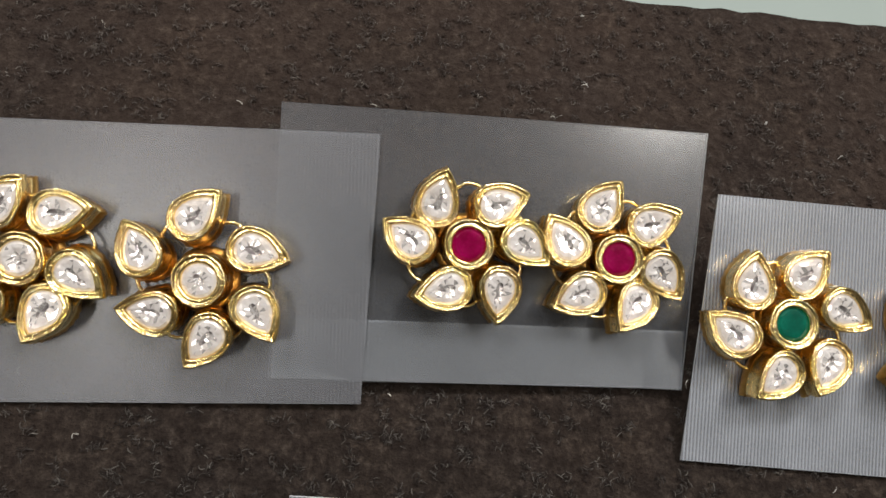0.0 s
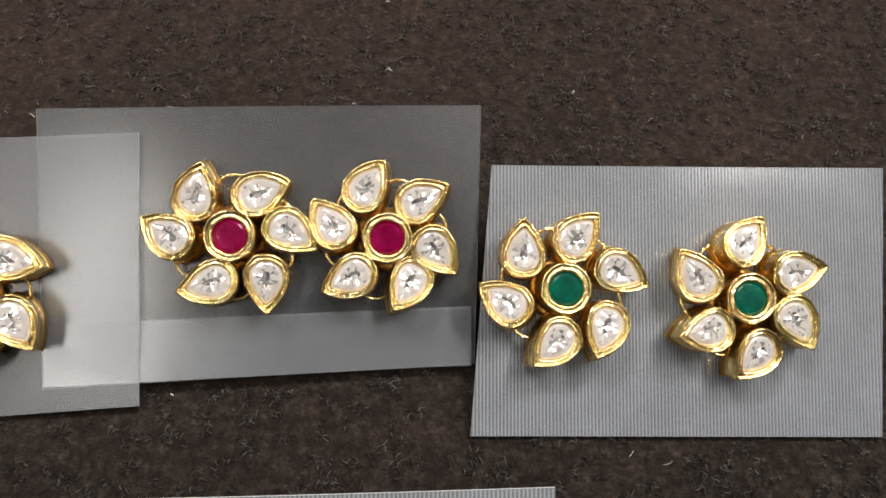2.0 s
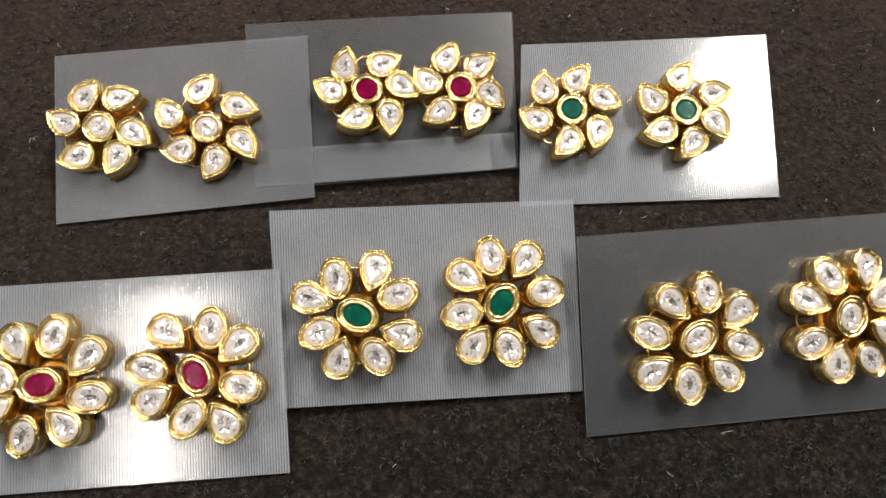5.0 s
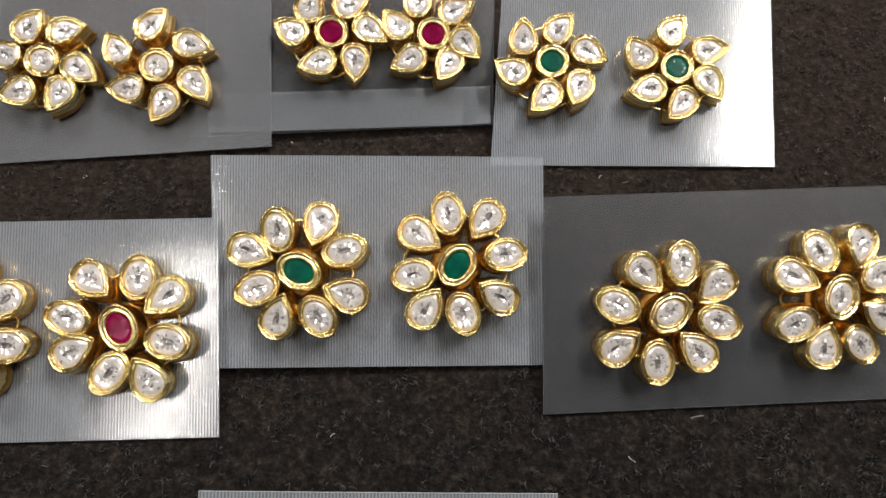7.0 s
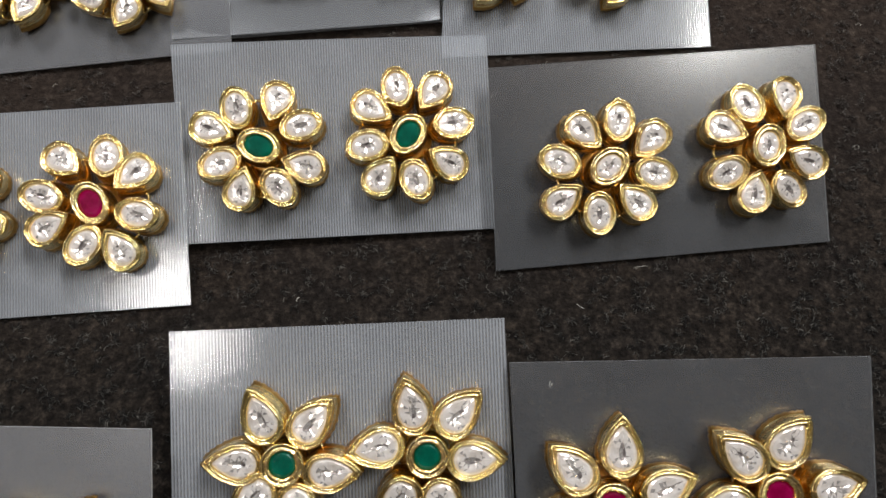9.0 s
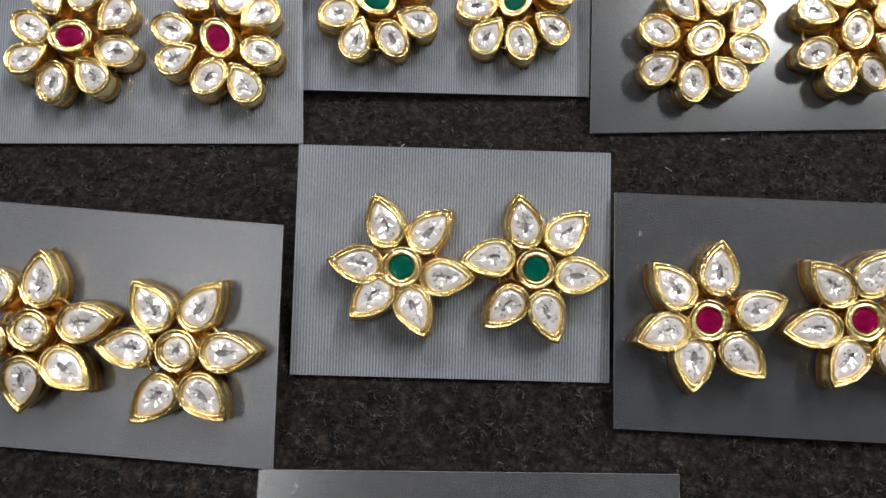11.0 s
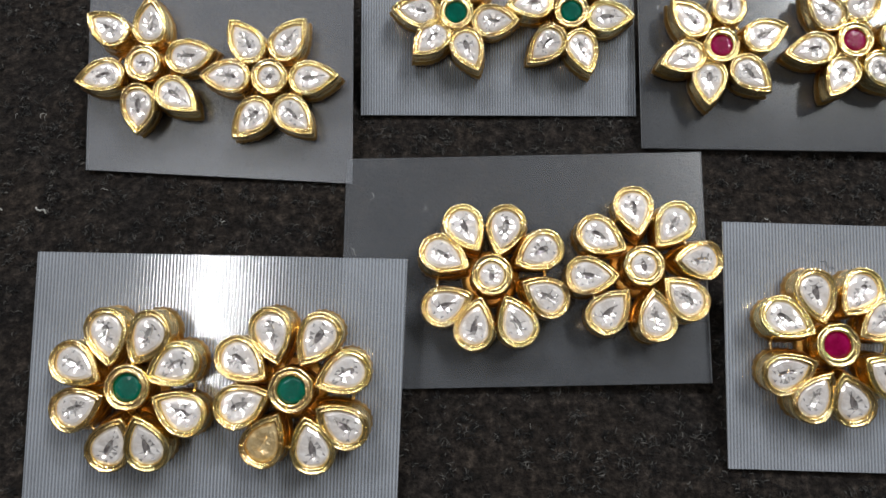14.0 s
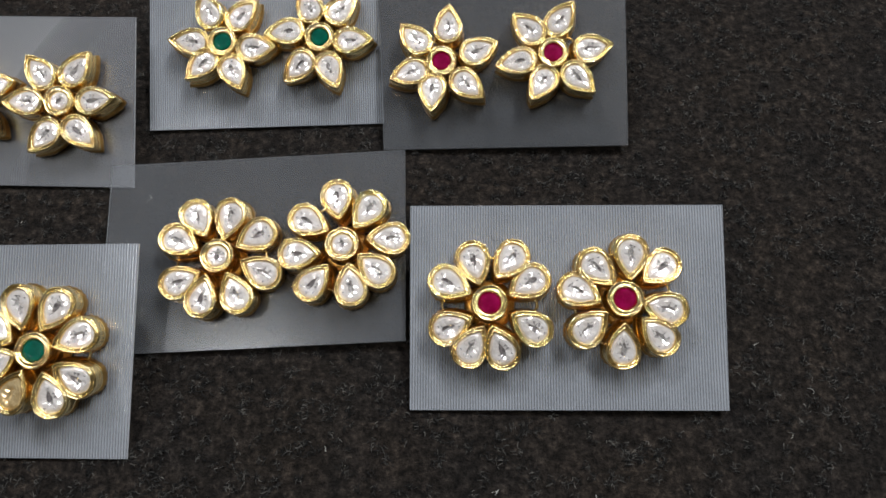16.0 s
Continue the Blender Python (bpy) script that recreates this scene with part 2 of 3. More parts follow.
def felt_mat():
    nx, ny = 180, 132
    verts, faces = [], []
    for j in range(ny + 1):
        for i in range(nx + 1):
            x = MAT_X0 + (MAT_X1 - MAT_X0) * i / nx
            y = MAT_Y0 + (MAT_Y1 - MAT_Y0) * j / ny
            if j == ny:
                y += 0.0009 * noise.noise((x * 130, 3, 0)) + 0.0005 * noise.noise((x * 520, 7, 0))
            z = -0.0002 + 0.0002 * noise.noise((x * 210, y * 210, 1)) + 0.00012 * noise.noise((x * 700, y * 700, 5))
            if j == ny:
                z -= 0.0006
            verts.append((x, y, z - 0.0004))
    for j in range(ny):
        for i in range(nx):
            a = j * (nx + 1) + i
            faces.append((a, a + 1, a + nx + 2, a + nx + 1))
    ring = [i for i in range(nx + 1)] + [j * (nx + 1) + nx for j in range(1, ny + 1)]
    ring += [ny * (nx + 1) + i for i in range(nx - 1, -1, -1)] + [j * (nx + 1) for j in range(ny - 1, 0, -1)]
    base = len(verts)
    verts += [(verts[k][0], verts[k][1], -0.0042) for k in ring]
    for k in range(len(ring)):
        n = (k + 1) % len(ring)
        faces.append((ring[n], ring[k], base + k, base + n))
    return from_lists("felt_mat", verts, faces, FELT, True)


tagged(new("felt_mat", felt_mat()), "dark brown fuzzy felt mat covering the table", "mat", "", "structure")


def fibres(name, count, mat, x0, x1, y0, y1, length, width, rise, clump=1, spread=0.0):
    rng = np.random.default_rng(5)
    tufts = max(count // clump, 1)
    pick = rng.integers(0, tufts, count)
    x = rng.uniform(x0, x1, tufts)[pick] + rng.normal(0, spread, count)
    y = np.minimum(rng.uniform(y0, y1, tufts)[pick] + rng.normal(0, spread, count), y1)
    a, l = rng.uniform(0, 2 * np.pi, count), length * rng.uniform(0.5, 1.3, count)
    bend, h = rng.normal(0, 0.9, count), rise * rng.uniform(0.15, 1.0, count)
    w = width * rng.uniform(0.7, 1.3, count)
    pts = []
    px, py = x.copy(), y.copy()
    for k in range(4):
        z = -0.0005 + h * np.sin(np.pi * (k + 0.35) / 3.7)
        nx, ny = -np.sin(a) * w / 2, np.cos(a) * w / 2
        pts += [np.stack([px + nx, py + ny, z], 1), np.stack([px - nx, py - ny, z + w * 0.4], 1)]
        px, py = px + np.cos(a) * l / 3, py + np.sin(a) * l / 3
        a = a + bend / 3
    verts = np.stack(pts, 1).reshape(-1, 3)
    base = np.arange(count)[:, None, None] * 8
    quad = np.array([[0, 1, 3, 2], [2, 3, 5, 4], [4, 5, 7, 6]])[None]
    faces = (base + quad).reshape(-1, 4)
    me = bpy.data.meshes.new(name)
    me.vertices.add(len(verts))
    me.vertices.foreach_set("co", verts.ravel())
    me.loops.add(faces.size)
    me.loops.foreach_set("vertex_index", faces.ravel().astype(np.int32))
    me.polygons.add(len(faces))
    me.polygons.foreach_set("loop_start", (np.arange(len(faces)) * 4).astype(np.int32))
    me.update(calc_edges=True)
    me.validate()
    me.materials.append(mat)
    return new(name, me)


tagged(fibres("felt_fibres", 240000, FIBRE, -0.20, 0.22, -0.20, 0.1604, 0.0009, 0.00012, 0.0006, 14, 0.00042), "short tangled brown fibres of the felt mat", "felt", "", "stuff")
tagged(fibres("lint", 260, LINT, -0.18, 0.20, -0.18, 0.157, 0.0012, 0.00009, 0.0009), "tiny pale lint specks scattered on the felt", "lint", "", "stuff")

# ---- plastic cards: centre in cm, turn in degrees, and the corners in mm from the lower left ----
CARD_SPOTS = {}
CARD_SPOTS["W1"] = (-6.49, 9.85, 0.81, 23.3, -0.7, 2.6, ((-29.0, -19.0, 0.0), (27.2, -18.8, 0.0), (29.0, 18.8, 0.0), (-27.2, 19.0, 0.0)))
CARD_SPOTS["R1"] = (-1.99, 10.39, 0.84, 23.2, 1.2, 2.2, ((-30.5, -19.3, 0.0), (29.2, -18.8, -0.0), (31.7, 18.8, 0.0), (-30.4, 19.3, -0.0)))
CARD_SPOTS["G1"] = (3.98, 9.45, 0.73, 20.7, -0.4, -1.3, ((-30.8, -19.1, 0.0), (28.5, -19.5, -0.0), (30.1, 19.5, 0.0), (-27.8, 19.1, -0.0)))
CARD_SPOTS["R2"] = (-7.15, 4.00, 0.73, 21.7, -0.0, 0.0, ((-29.7, -18.9, 0.0), (30.3, -18.9, 0.0), (29.7, 18.9, 0.0), (-30.3, 18.9, 0.0)))
CARD_SPOTS["G2"] = (-1.35, 5.12, 0.90, 24.1, 1.8, -0.2, ((-28.8, -18.9, -0.2), (29.1, -18.9, 0.2), (29.9, 18.9, -0.2), (-30.2, 18.9, 0.2)))
CARD_SPOTS["W2"] = (4.70, 4.27, 0.84, 24.9, 0.2, 1.2, ((-32.7, -19.0, -0.1), (31.0, -19.0, 0.1), (32.7, 19.0, -0.1), (-30.9, 19.0, 0.1)))
CARD_SPOTS["W3"] = (-6.51, -1.90, 0.79, 23.4, 0.2, -5.5, ((-23.1, -18.9, -0.0), (25.2, -18.9, 0.0), (23.1, 18.9, 0.0), (-25.2, 18.9, -0.0)))
CARD_SPOTS["G3"] = (-1.35, -0.74, 0.85, 25.5, 0.0, -2.1, ((-26.1, -18.9, 0.1), (26.3, -19.0, -0.1), (25.8, 19.0, 0.1), (-25.9, 18.9, -0.1)))
CARD_SPOTS["R3"] = (3.92, -1.75, 0.88, 23.6, -1.8, -4.2, ((-26.3, -19.0, 0.2), (26.5, -19.1, -0.2), (27.0, 19.1, 0.2), (-27.3, 19.0, -0.2)))
CARD_SPOTS["G4"] = (-6.06, -7.72, 0.77, 23.0, 0.0, -4.0, ((-27.3, -18.7, 0.0), (27.1, -19.1, -0.0), (27.6, 19.1, 0.0), (-27.3, 18.7, -0.0)))
CARD_SPOTS["W4"] = (-1.32, -5.96, 0.65, 16.9, -1.5, -1.7, ((-29.9, -18.8, 0.0), (28.7, -18.8, 0.0), (29.9, 18.8, 0.0), (-28.7, 18.8, 0.0)))
CARD_SPOTS["R4"] = (4.50, -7.59, 0.73, 20.1, -1.1, -4.6, ((-28.5, -18.8, 0.1), (28.3, -18.6, -0.1), (29.0, 18.6, 0.1), (-28.8, 18.8, -0.1)))
CARD_POSE = {k: pose(s[0] / 100, s[1] / 100, s[2] / 100, s[3], s[4], s[5]) for k, s in CARD_SPOTS.items()}
IS_RIBBED = {"G1": 1, "R2": 1, "G2": 1, "G3": 1, "G4": 1, "R4": 1}


def card_mesh(corners, ribbed, sheet_mat, seed):
    """A thin sheet with fine upright ribs on its face and a slight bow."""
    bl, br, tr, tl = [Vector(q) * 0.001 for q in corners]
    w = (br - bl).length
    pitch = 0.00050
    per = 6
    n = int(w / pitch) * per
    rows = 10
    amp = 0.000003 if ribbed else 0.0000015
    rng = random.Random(seed)
    bow = rng.uniform(-0.0005, 0.0005)
    verts, faces = [], []
    for side in (0, 1):
        for j in range(rows + 1):
            v = j / rows
            left, right = bl.lerp(tl, v), br.lerp(tr, v)
            for i in range(n + 1):
                p = left.lerp(right, i / n)
                z = p.z + bow * (4 * (i / n - 0.5) ** 2 - 1) * v
                z += amp * math.cos(2 * math.pi * i / per) if side == 0 else -0.00028
                verts.append((p.x, p.y, z))
    off = (n + 1) * (rows + 1)
    for j in range(rows):
        for i in range(n):
            a = j * (n + 1) + i
            faces.append((a, a + 1, a + n + 2, a + n + 1))
            faces.append((off + a, off + a + n + 1, off + a + n + 2, off + a + 1))
    ring = [i for i in range(n + 1)] + [j * (n + 1) + n for j in range(1, rows + 1)]
    ring += [rows * (n + 1) + i for i in range(n - 1, -1, -1)] + [j * (n + 1) for j in range(rows - 1, 0, -1)]
    m = len(ring)
    rim = [verts[k] for k in ring] + [verts[off + k] for k in ring]
    band = [((k + 1) % m, k, m + k, m + (k + 1) % m) for k in range(m)]
    return from_lists("plastic_card", verts, faces, sheet_mat, True), from_lists("cut_edge", rim, band, EDGE)


CARD_OBJECT = {}
CARD_LABEL = {
    True: "milky ribbed plastic card holding a pair of stud earrings",
    False: "smoky clear plastic card holding a pair of stud earrings",
}
for k, s in CARD_SPOTS.items():
    ribbed = k in IS_RIBBED
    face, edge = card_mesh(s[6], ribbed, SMOKY if k in ("R1", "W2", "R3", "W4") else RIBBED if ribbed else SMOOTH, 11 + len(k) * ord(k[0]) + ord(k[1]))
    ob = new("plastic_card", face)
    ob.matrix_world = CARD_POSE[k]
    part("cut_edge", edge, ob, None, "pale bright cut edge")
    tagged(ob, CARD_LABEL[ribbed], "card", "cards of earrings")
    CARD_OBJECT[k] = ob

# creased strip along the lower edge of one card


def flap_mesh(w, h):
    n, rows = int(w / 0.00050) * 6, 6
    verts, faces = [], []
    for side in (0, 1):
        for j in range(rows + 1):
            v = j / rows
            for i in range(n + 1):
                u = i / n
                z = 0.0004 * (1 - v) ** 2 + 0.0008 * max(0.0, u - 0.9) * 10 * (1 - v)
                z += 0.00005 * noise.noise((u * 6, v * 1, 4)) + (0.0 if side == 0 else -0.00022)
                verts.append((u * w - 0.0006 * (1 - v) * max(0.0, u - 0.85) * 6, v * h, z))
    off = (n + 1) * (rows + 1)
    for j in range(rows):
        for i in range(n):
            a = j * (n + 1) + i
            faces.append((a, a + 1, a + n + 2, a + n + 1))
            faces.append((off + a, off + a + n + 1, off + a + n + 2, off + a + 1))
    return from_lists("flap", verts, faces, FLAP, True)


part("flap", flap_mesh(0.0590, 0.0084), CARD_OBJECT["R1"], pose(-0.0300, -0.0189, 0.0006, -0.5), "creased glossy strip along the lower edge")

# ---- earrings ----
MM = 0.001


def outline(kind, length, width, curl, count=48):
    pts = []
    for k in range(count):
        t = 2 * math.pi * k / count
        if kind == "drop":
            x, y = math.cos(t), math.sin(t) * abs(math.sin(t / 2)) ** 0.72 / 0.824
            y += curl * (x + 1) ** 2 * 0.25
        else:
            x, y = math.cos(t), math.sin(t)
        pts.append((x * length / 2, y * width / 2))
    return pts


SETTING_RINGS = ((0.80, 0.0), (0.97, 0.12), (1.03, 0.6), (1.03, 1.25), (0.97, 1.75), (0.93, 2.0), (0.95, 2.4), (0.985, 3.4), (1.0, 4.0),
                 (0.995, 4.42), (0.972, 4.74), (0.935, 4.90), (0.895, 4.86), (0.865, 4.70), (0.84, 4.60), (0.815, 4.66), (0.785, 4.77),
                 (0.75, 4.76), (0.715, 4.62), (0.69, 4.36), (0.68, 3.95))


def seat(s, tight):
    return s if s > 0.9 else 0.9 - (0.9 - s) * tight


def setting_mesh(kind, length, width, curl, tight, seed, tall=1.0):
    """A hand-hammered gold cup with a lower tier, a rounded lip, a groove and an inner bead round the stone."""
    rng = random.Random(seed)
    line = outline(kind, length, width, curl)
    n = len(line)
    cx = -0.09 * length if kind == "drop" else 0.0
    verts, faces = [], []
    raw = [rng.uniform(-1, 1) for _ in range(n)]
    wob = [(raw[k - 2] + 2 * raw[k - 1] + raw[k]) / 2.6 for k in range(n)]
    for s, z in SETTING_RINGS:
        s = seat(s, tight) if z > 3.6 else s
        for k, (x, y) in enumerate(line):
            e = 0.016 * wob[k] + 0.007 * rng.uniform(-1, 1)
            q = s + e * (0.35 if s < 0.8 else 1)
            if 0.3 < z < 1.5:
                q += 0.028 if k % 2 else -0.028  # beaded lower tier
            verts.append(((cx + (x - cx) * q) * MM, y * q * MM, (z * tall + (0.075 if z > 4.2 else 0.04) * rng.uniform(-1, 1)) * MM))
    for r in range(len(SETTING_RINGS) - 1):
        for k in range(n):
            a, b = r * n + k, r * n + (k + 1) % n
            faces.append((a, b, b + n, a + n))
    faces.append(tuple(range(n - 1, -1, -1)))
    me = from_lists("petal", verts, faces, GOLD)
    me.polygons.foreach_set("use_smooth", [True] * len(faces))
    me.materials.append(COPPERY)
    me.polygons.foreach_set("material_index", [int(f < 4 * n or f == len(faces) - 1) for f in range(len(faces))])
    return me


def stone_mesh(kind, length, width, curl, tight, seed, mat, tall=1.0, flat=False):
    """A flat-backed cut stone: a girdle, rings of small crown facets of uneven height and a long keel along the middle."""
    rng = random.Random(seed)
    n = 22
    line = outline(kind, length, width, curl, n)
    cx = -0.09 * length if kind == "drop" else 0.0
    fit = seat(0.69, tight) / 0.69
    verts, faces, kinds = [], [], []
    rings = ((0.70, 3.95, 0), (0.69, 4.34, 0), (0.58, 4.58, 0.05), (0.43, 4.60, 0.06))
    rings += ((0.33, 4.60, 0.01),) if flat else ((0.30, 4.50, 0.06),)
    for r, (f, z, jit) in enumerate(rings):
        for k, (x, y) in enumerate(line):
            g = f * fit * (rng.uniform(0.94, 1.05) if r > 1 else 1.0)
            slim = 0.55 if r == 4 and not flat else 1.0
            verts.append(((cx + (x - cx) * g) * MM, y * g * slim * MM, (z * tall + rng.uniform(-jit, jit) * (0.3 if flat else 1)) * MM))
    for r in range(len(rings) - 1):
        for k in range(n):
            a, b = r * n + k, r * n + (k + 1) % n
            if r == 0:
                faces.append((a, b, b + n, a + n))
                kinds.append(0)
            else:
                faces += [(a, b, b + n), (a, b + n, a + n)] if (k + r + seed) % 2 else [(a, b, a + n), (b, b + n, a + n)]
                kinds += [1 if r > 1 and rng.random() < (0.10, 0.25)[r - 2] else 0 for _ in range(2)]
    last = (len(rings) - 1) * n
    if flat:
        faces.append(tuple(last + k for k in range(n)))
        kinds.append(0)
    else:
        spots = (0.15, 0.05, -0.05, -0.15)
        verts += [((cx + length * d) * MM, width * rng.uniform(-0.03, 0.03) * MM, (4.2 * tall + rng.uniform(-0.12, 0.12)) * MM) for d in spots]
        def near(k):
            x = (verts[last + k % n][0] / MM - cx) / length
            return last + n + min(range(4), key=lambda q: abs(spots[q] - x))
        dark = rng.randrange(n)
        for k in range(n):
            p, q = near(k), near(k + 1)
            keel_kind = 2 if (k - dark) % n < 6 or (k - dark - 12) % n < 2 else 1
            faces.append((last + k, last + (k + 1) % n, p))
            kinds.append(keel_kind)
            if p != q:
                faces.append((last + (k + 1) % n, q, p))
                kinds.append(keel_kind)
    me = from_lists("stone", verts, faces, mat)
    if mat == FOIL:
        # bare mirror foil behind inner facets; a dark reflection is painted along the keel
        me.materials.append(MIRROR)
        me.materials.append(DARK_REFLECTION)
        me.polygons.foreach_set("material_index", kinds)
    return me


SHAPES = {
    "pinwheel": ("drop", 8.5, 6.4, 0.22, 1.05), "star": ("drop", 9.2, 6.4, 0.05, 1.0), "rosette": ("drop", 8.6, 6.5, 0.0, 1.0),
    "daisy": ("drop", 8.6, 6.5, 0.03, 1.0), "daisy_oval": ("oval", 8.3, 6.2, 0.0, 1.0),
    "round": ("oval", 7.2, 7.2, 0.0, 1.3), "oval": ("oval", 8.4, 6.4, 0.0, 1.42), "small_round": ("oval", 6.6, 6.6, 0.0, 1.55),
}
PETALS = {k: [setting_mesh(*v, 31 * i + len(k)) for i in range(4)] for k, v in SHAPES.items()}
STONES = {k: [stone_mesh(*v, 17 * i + len(k), FOIL) for i in range(4)] for k, v in SHAPES.items()}
AMBERS = {k: stone_mesh(*v, 3, AMBER) for k, v in SHAPES.items()}
COLOURED = {(k, c): stone_mesh(*SHAPES[k], 5, m, 0.97, True) for k in ("round", "oval", "small_round") for c, m in (("ruby", RUBY), ("emerald", EMERALD))}


def tube_mesh(name, path, radius, mat, sides=6):
    verts, faces = [], []
    for k, p in enumerate(path):
        d = (Vector(path[min(k + 1, len(path) - 1)]) - Vector(path[max(k - 1, 0)])).normalized()
        s = d.cross(Vector((0.3, 0.2, 1))).normalized()
        u = s.cross(d)
        for q in range(sides):
            a = 2 * math.pi * q / sides
            verts.append(tuple(Vector(p) + (s * math.cos(a) + u * math.sin(a)) * radius))
    for k in range(len(path) - 1):
        for q in range(sides):
            a, b = k * sides + q, k * sides + (q + 1) % sides
            faces.append((a, b, b + sides, a + sides))
    faces += [tuple(range(sides - 1, -1, -1)), tuple(range((len(path) - 1) * sides, len(path) * sides))]
    return from_lists(name, verts, faces, mat, True)


def lathe_mesh(name, profile, mat, sides=20):
    verts, faces = [], []
    for r, z in profile:
        verts += [(r * math.cos(2 * math.pi * k / sides) * MM, r * math.sin(2 * math.pi * k / sides) * MM, z * MM) for k in range(sides)]
    for j in range(len(profile) - 1):
        for k in range(sides):
            a, b = j * sides + k, j * sides + (k + 1) % sides
            faces.append((a, b, b + sides, a + sides))
    faces += [tuple(range(sides - 1, -1, -1)), tuple(range((len(profile) - 1) * sides, len(profile) * sides))]
    return from_lists(name, verts, faces, mat, True)


HUB = lathe_mesh("hub", ((4.2, 0.1), (4.6, 0.25), (4.5, 0.6), (3.8, 0.9), (2.0, 1.0)), COPPERY, 28)
POST = lathe_mesh("post", ((0.4, -5.6), (0.45, -5.4), (0.45, 0.4)), GOLD, 10)
CLUTCH = lathe_mesh("clutch", ((1.2, -5.0), (2.2, -4.8), (2.4, -3.8), (1.5, -3.0), (2.2, -1.6), (2.5, -0.6), (1.2, -0.45)), GOLD, 16)
LOOPS = {}
LOOP_SIZE = {"pinwheel": (6.6, 2.1), "daisy": (7.0, 2.2), "star": (4.6, 1.2), "rosette": (6.4, 2.2)}


def loop_mesh(radius, bulge, spread):
    key = (round(radius, 1), bulge, round(spread, 1))
    if key not in LOOPS:
        path = []
        for k in range(9):
            u = k / 8 * 2 - 1
            a = u * spread
            r = radius + bulge * (1 - u * u)
            path.append((r * math.cos(a) * MM, r * math.sin(a) * MM, (1.2 + 0.5 * (1 - u * u)) * MM))
        LOOPS[key] = tube_mesh("wire_loop", path, 0.28 * MM, GOLD)
    return LOOPS[key]


COLOUR_WORDS = {"clear": "a clear", "ruby": "a ruby-red", "emerald": "an emerald-green"}
FORM_WORDS = {"pinwheel": "six-petal pinwheel", "daisy": "eight-petal daisy", "star": "six-pointed star", "rosette": "eight-petal rosette"}
COUNT = [0]


def earring(form, colour, card, x, y, kinds, petals):
    """A gold stud on its card, by the middle in mm and the petals' x, y (mm) and the way that each tip points (degrees)."""
    COUNT[0] += 1
    rng = random.Random(COUNT[0] * 13)
    ob = new("stud_earring")
    ob.matrix_world = CARD_POSE[card] @ pose(x * MM, y * MM, 0.0002)
    tagged(ob, "gold %s stud with clear stones and %s centre" % (FORM_WORDS[form], COLOUR_WORDS[colour]), "earring", "stud earrings")
    part("hub", HUB, ob)
    part("post", POST, ob)
    part("clutch", CLUTCH, ob)
    draw_in = {"rosette": 0.955, "star": 0.98, "pinwheel": 0.98, "daisy": 0.985}[form]
    for k, (px, py, way) in enumerate(petals):
        px, py = px * draw_in, py * draw_in
        shape = form
        if form == "daisy":
            shape = "daisy_oval" if kinds[k % len(kinds)] == "o" else "daisy"
        pick = rng.randrange(4)
        out = math.degrees(math.atan2(py, px))
        lean = pose(0, 0, 0, 0, 0, out) @ pose(0, 0, 0, rng.uniform(-7, 7), rng.uniform(-5, 11), 0) @ pose(0, 0, 0, 0, 0, -out)
        m = pose(px * MM, py * MM, rng.uniform(0.0, 0.25) * MM) @ lean @ pose(0, 0, 0, 0, 0, way)
        petal = part("petal", PETALS[shape][pick], ob, m)
        part("stone", AMBERS[shape] if (card, x > 0, k) in AMBER_AT else STONES[shape][rng.randrange(4)], petal)
    mid = {"pinwheel": "round", "daisy": "oval", "star": "small_round", "rosette": "small_round"}[form]
    turn = pose(0, 0, 0.3 * MM, 0, 0, OVAL_TURN.get((card, x > 0), 0) if mid == "oval" else rng.uniform(0, 360))
    centre = part("centre_setting", PETALS[mid][rng.randrange(4)], ob, turn)
    part("centre_stone", STONES[mid][rng.randrange(4)] if colour == "clear" else COLOURED[(mid, colour)], centre, None, {"ruby": "flat ruby-red glass stone", "emerald": "flat emerald-green glass stone"}.get(colour, ""))
    angles = sorted(math.atan2(p[1], p[0]) for p in petals)
    for k, a in enumerate(angles):
        b = angles[(k + 1) % len(angles)] + (2 * math.pi if k + 1 == len(angles) else 0)
        part("wire_loop", loop_mesh(*LOOP_SIZE[form], (b - a) / 2 * 0.75), ob, pose(0, 0, 0, 0, 0, math.degrees((a + b) / 2)))
    return ob


AMBER_AT = {("G4", True, 5)}
OVAL_TURN = {("R2", True): -64, ("R2", False): 5, ("G2", False): -24, ("G2", True): 55, ("W2", False): 36, ("W2", True): 73}

earring("pinwheel", "clear", "W1", 6.0, -2.0, "d", ((-0.2, 8.2, 39), (6.9, 3.7, -22), (6.8, -4.6, -66), (0.2, -7.6, -133), (-6.3, -3.5, 166), (-7.4, 3.7, 111)))
earring("pinwheel", "clear", "W1", -16.7, 0.3, "d", ((-2.4, 7.3, 44), (5.2, 5.4, 1), (7.5, -1.9, -45), (2.5, -7.4, -125), (-5.5, -5.5, -178), (-7.4, 2.1, 135)))
earring("pinwheel", "ruby", "R1", -4.0, 0.6, "d", ((-4.2, 6.7, 69), (4.1, 5.5, 15), (7.6, 0.2, -43), (4, -6.4, -100), (-3.7, -6.4, -173), (-7.8, 0.5, 138)))
earring("pinwheel", "ruby", "R1", 17.1, -0.4, "d", ((-1.7, 7.1, 47), (5.8, 4.9, 18), (6.8, -1.8, -58), (2.1, -7.1, -131), (-5.5, -5.1, -163), (-7.5, 2, 117)))
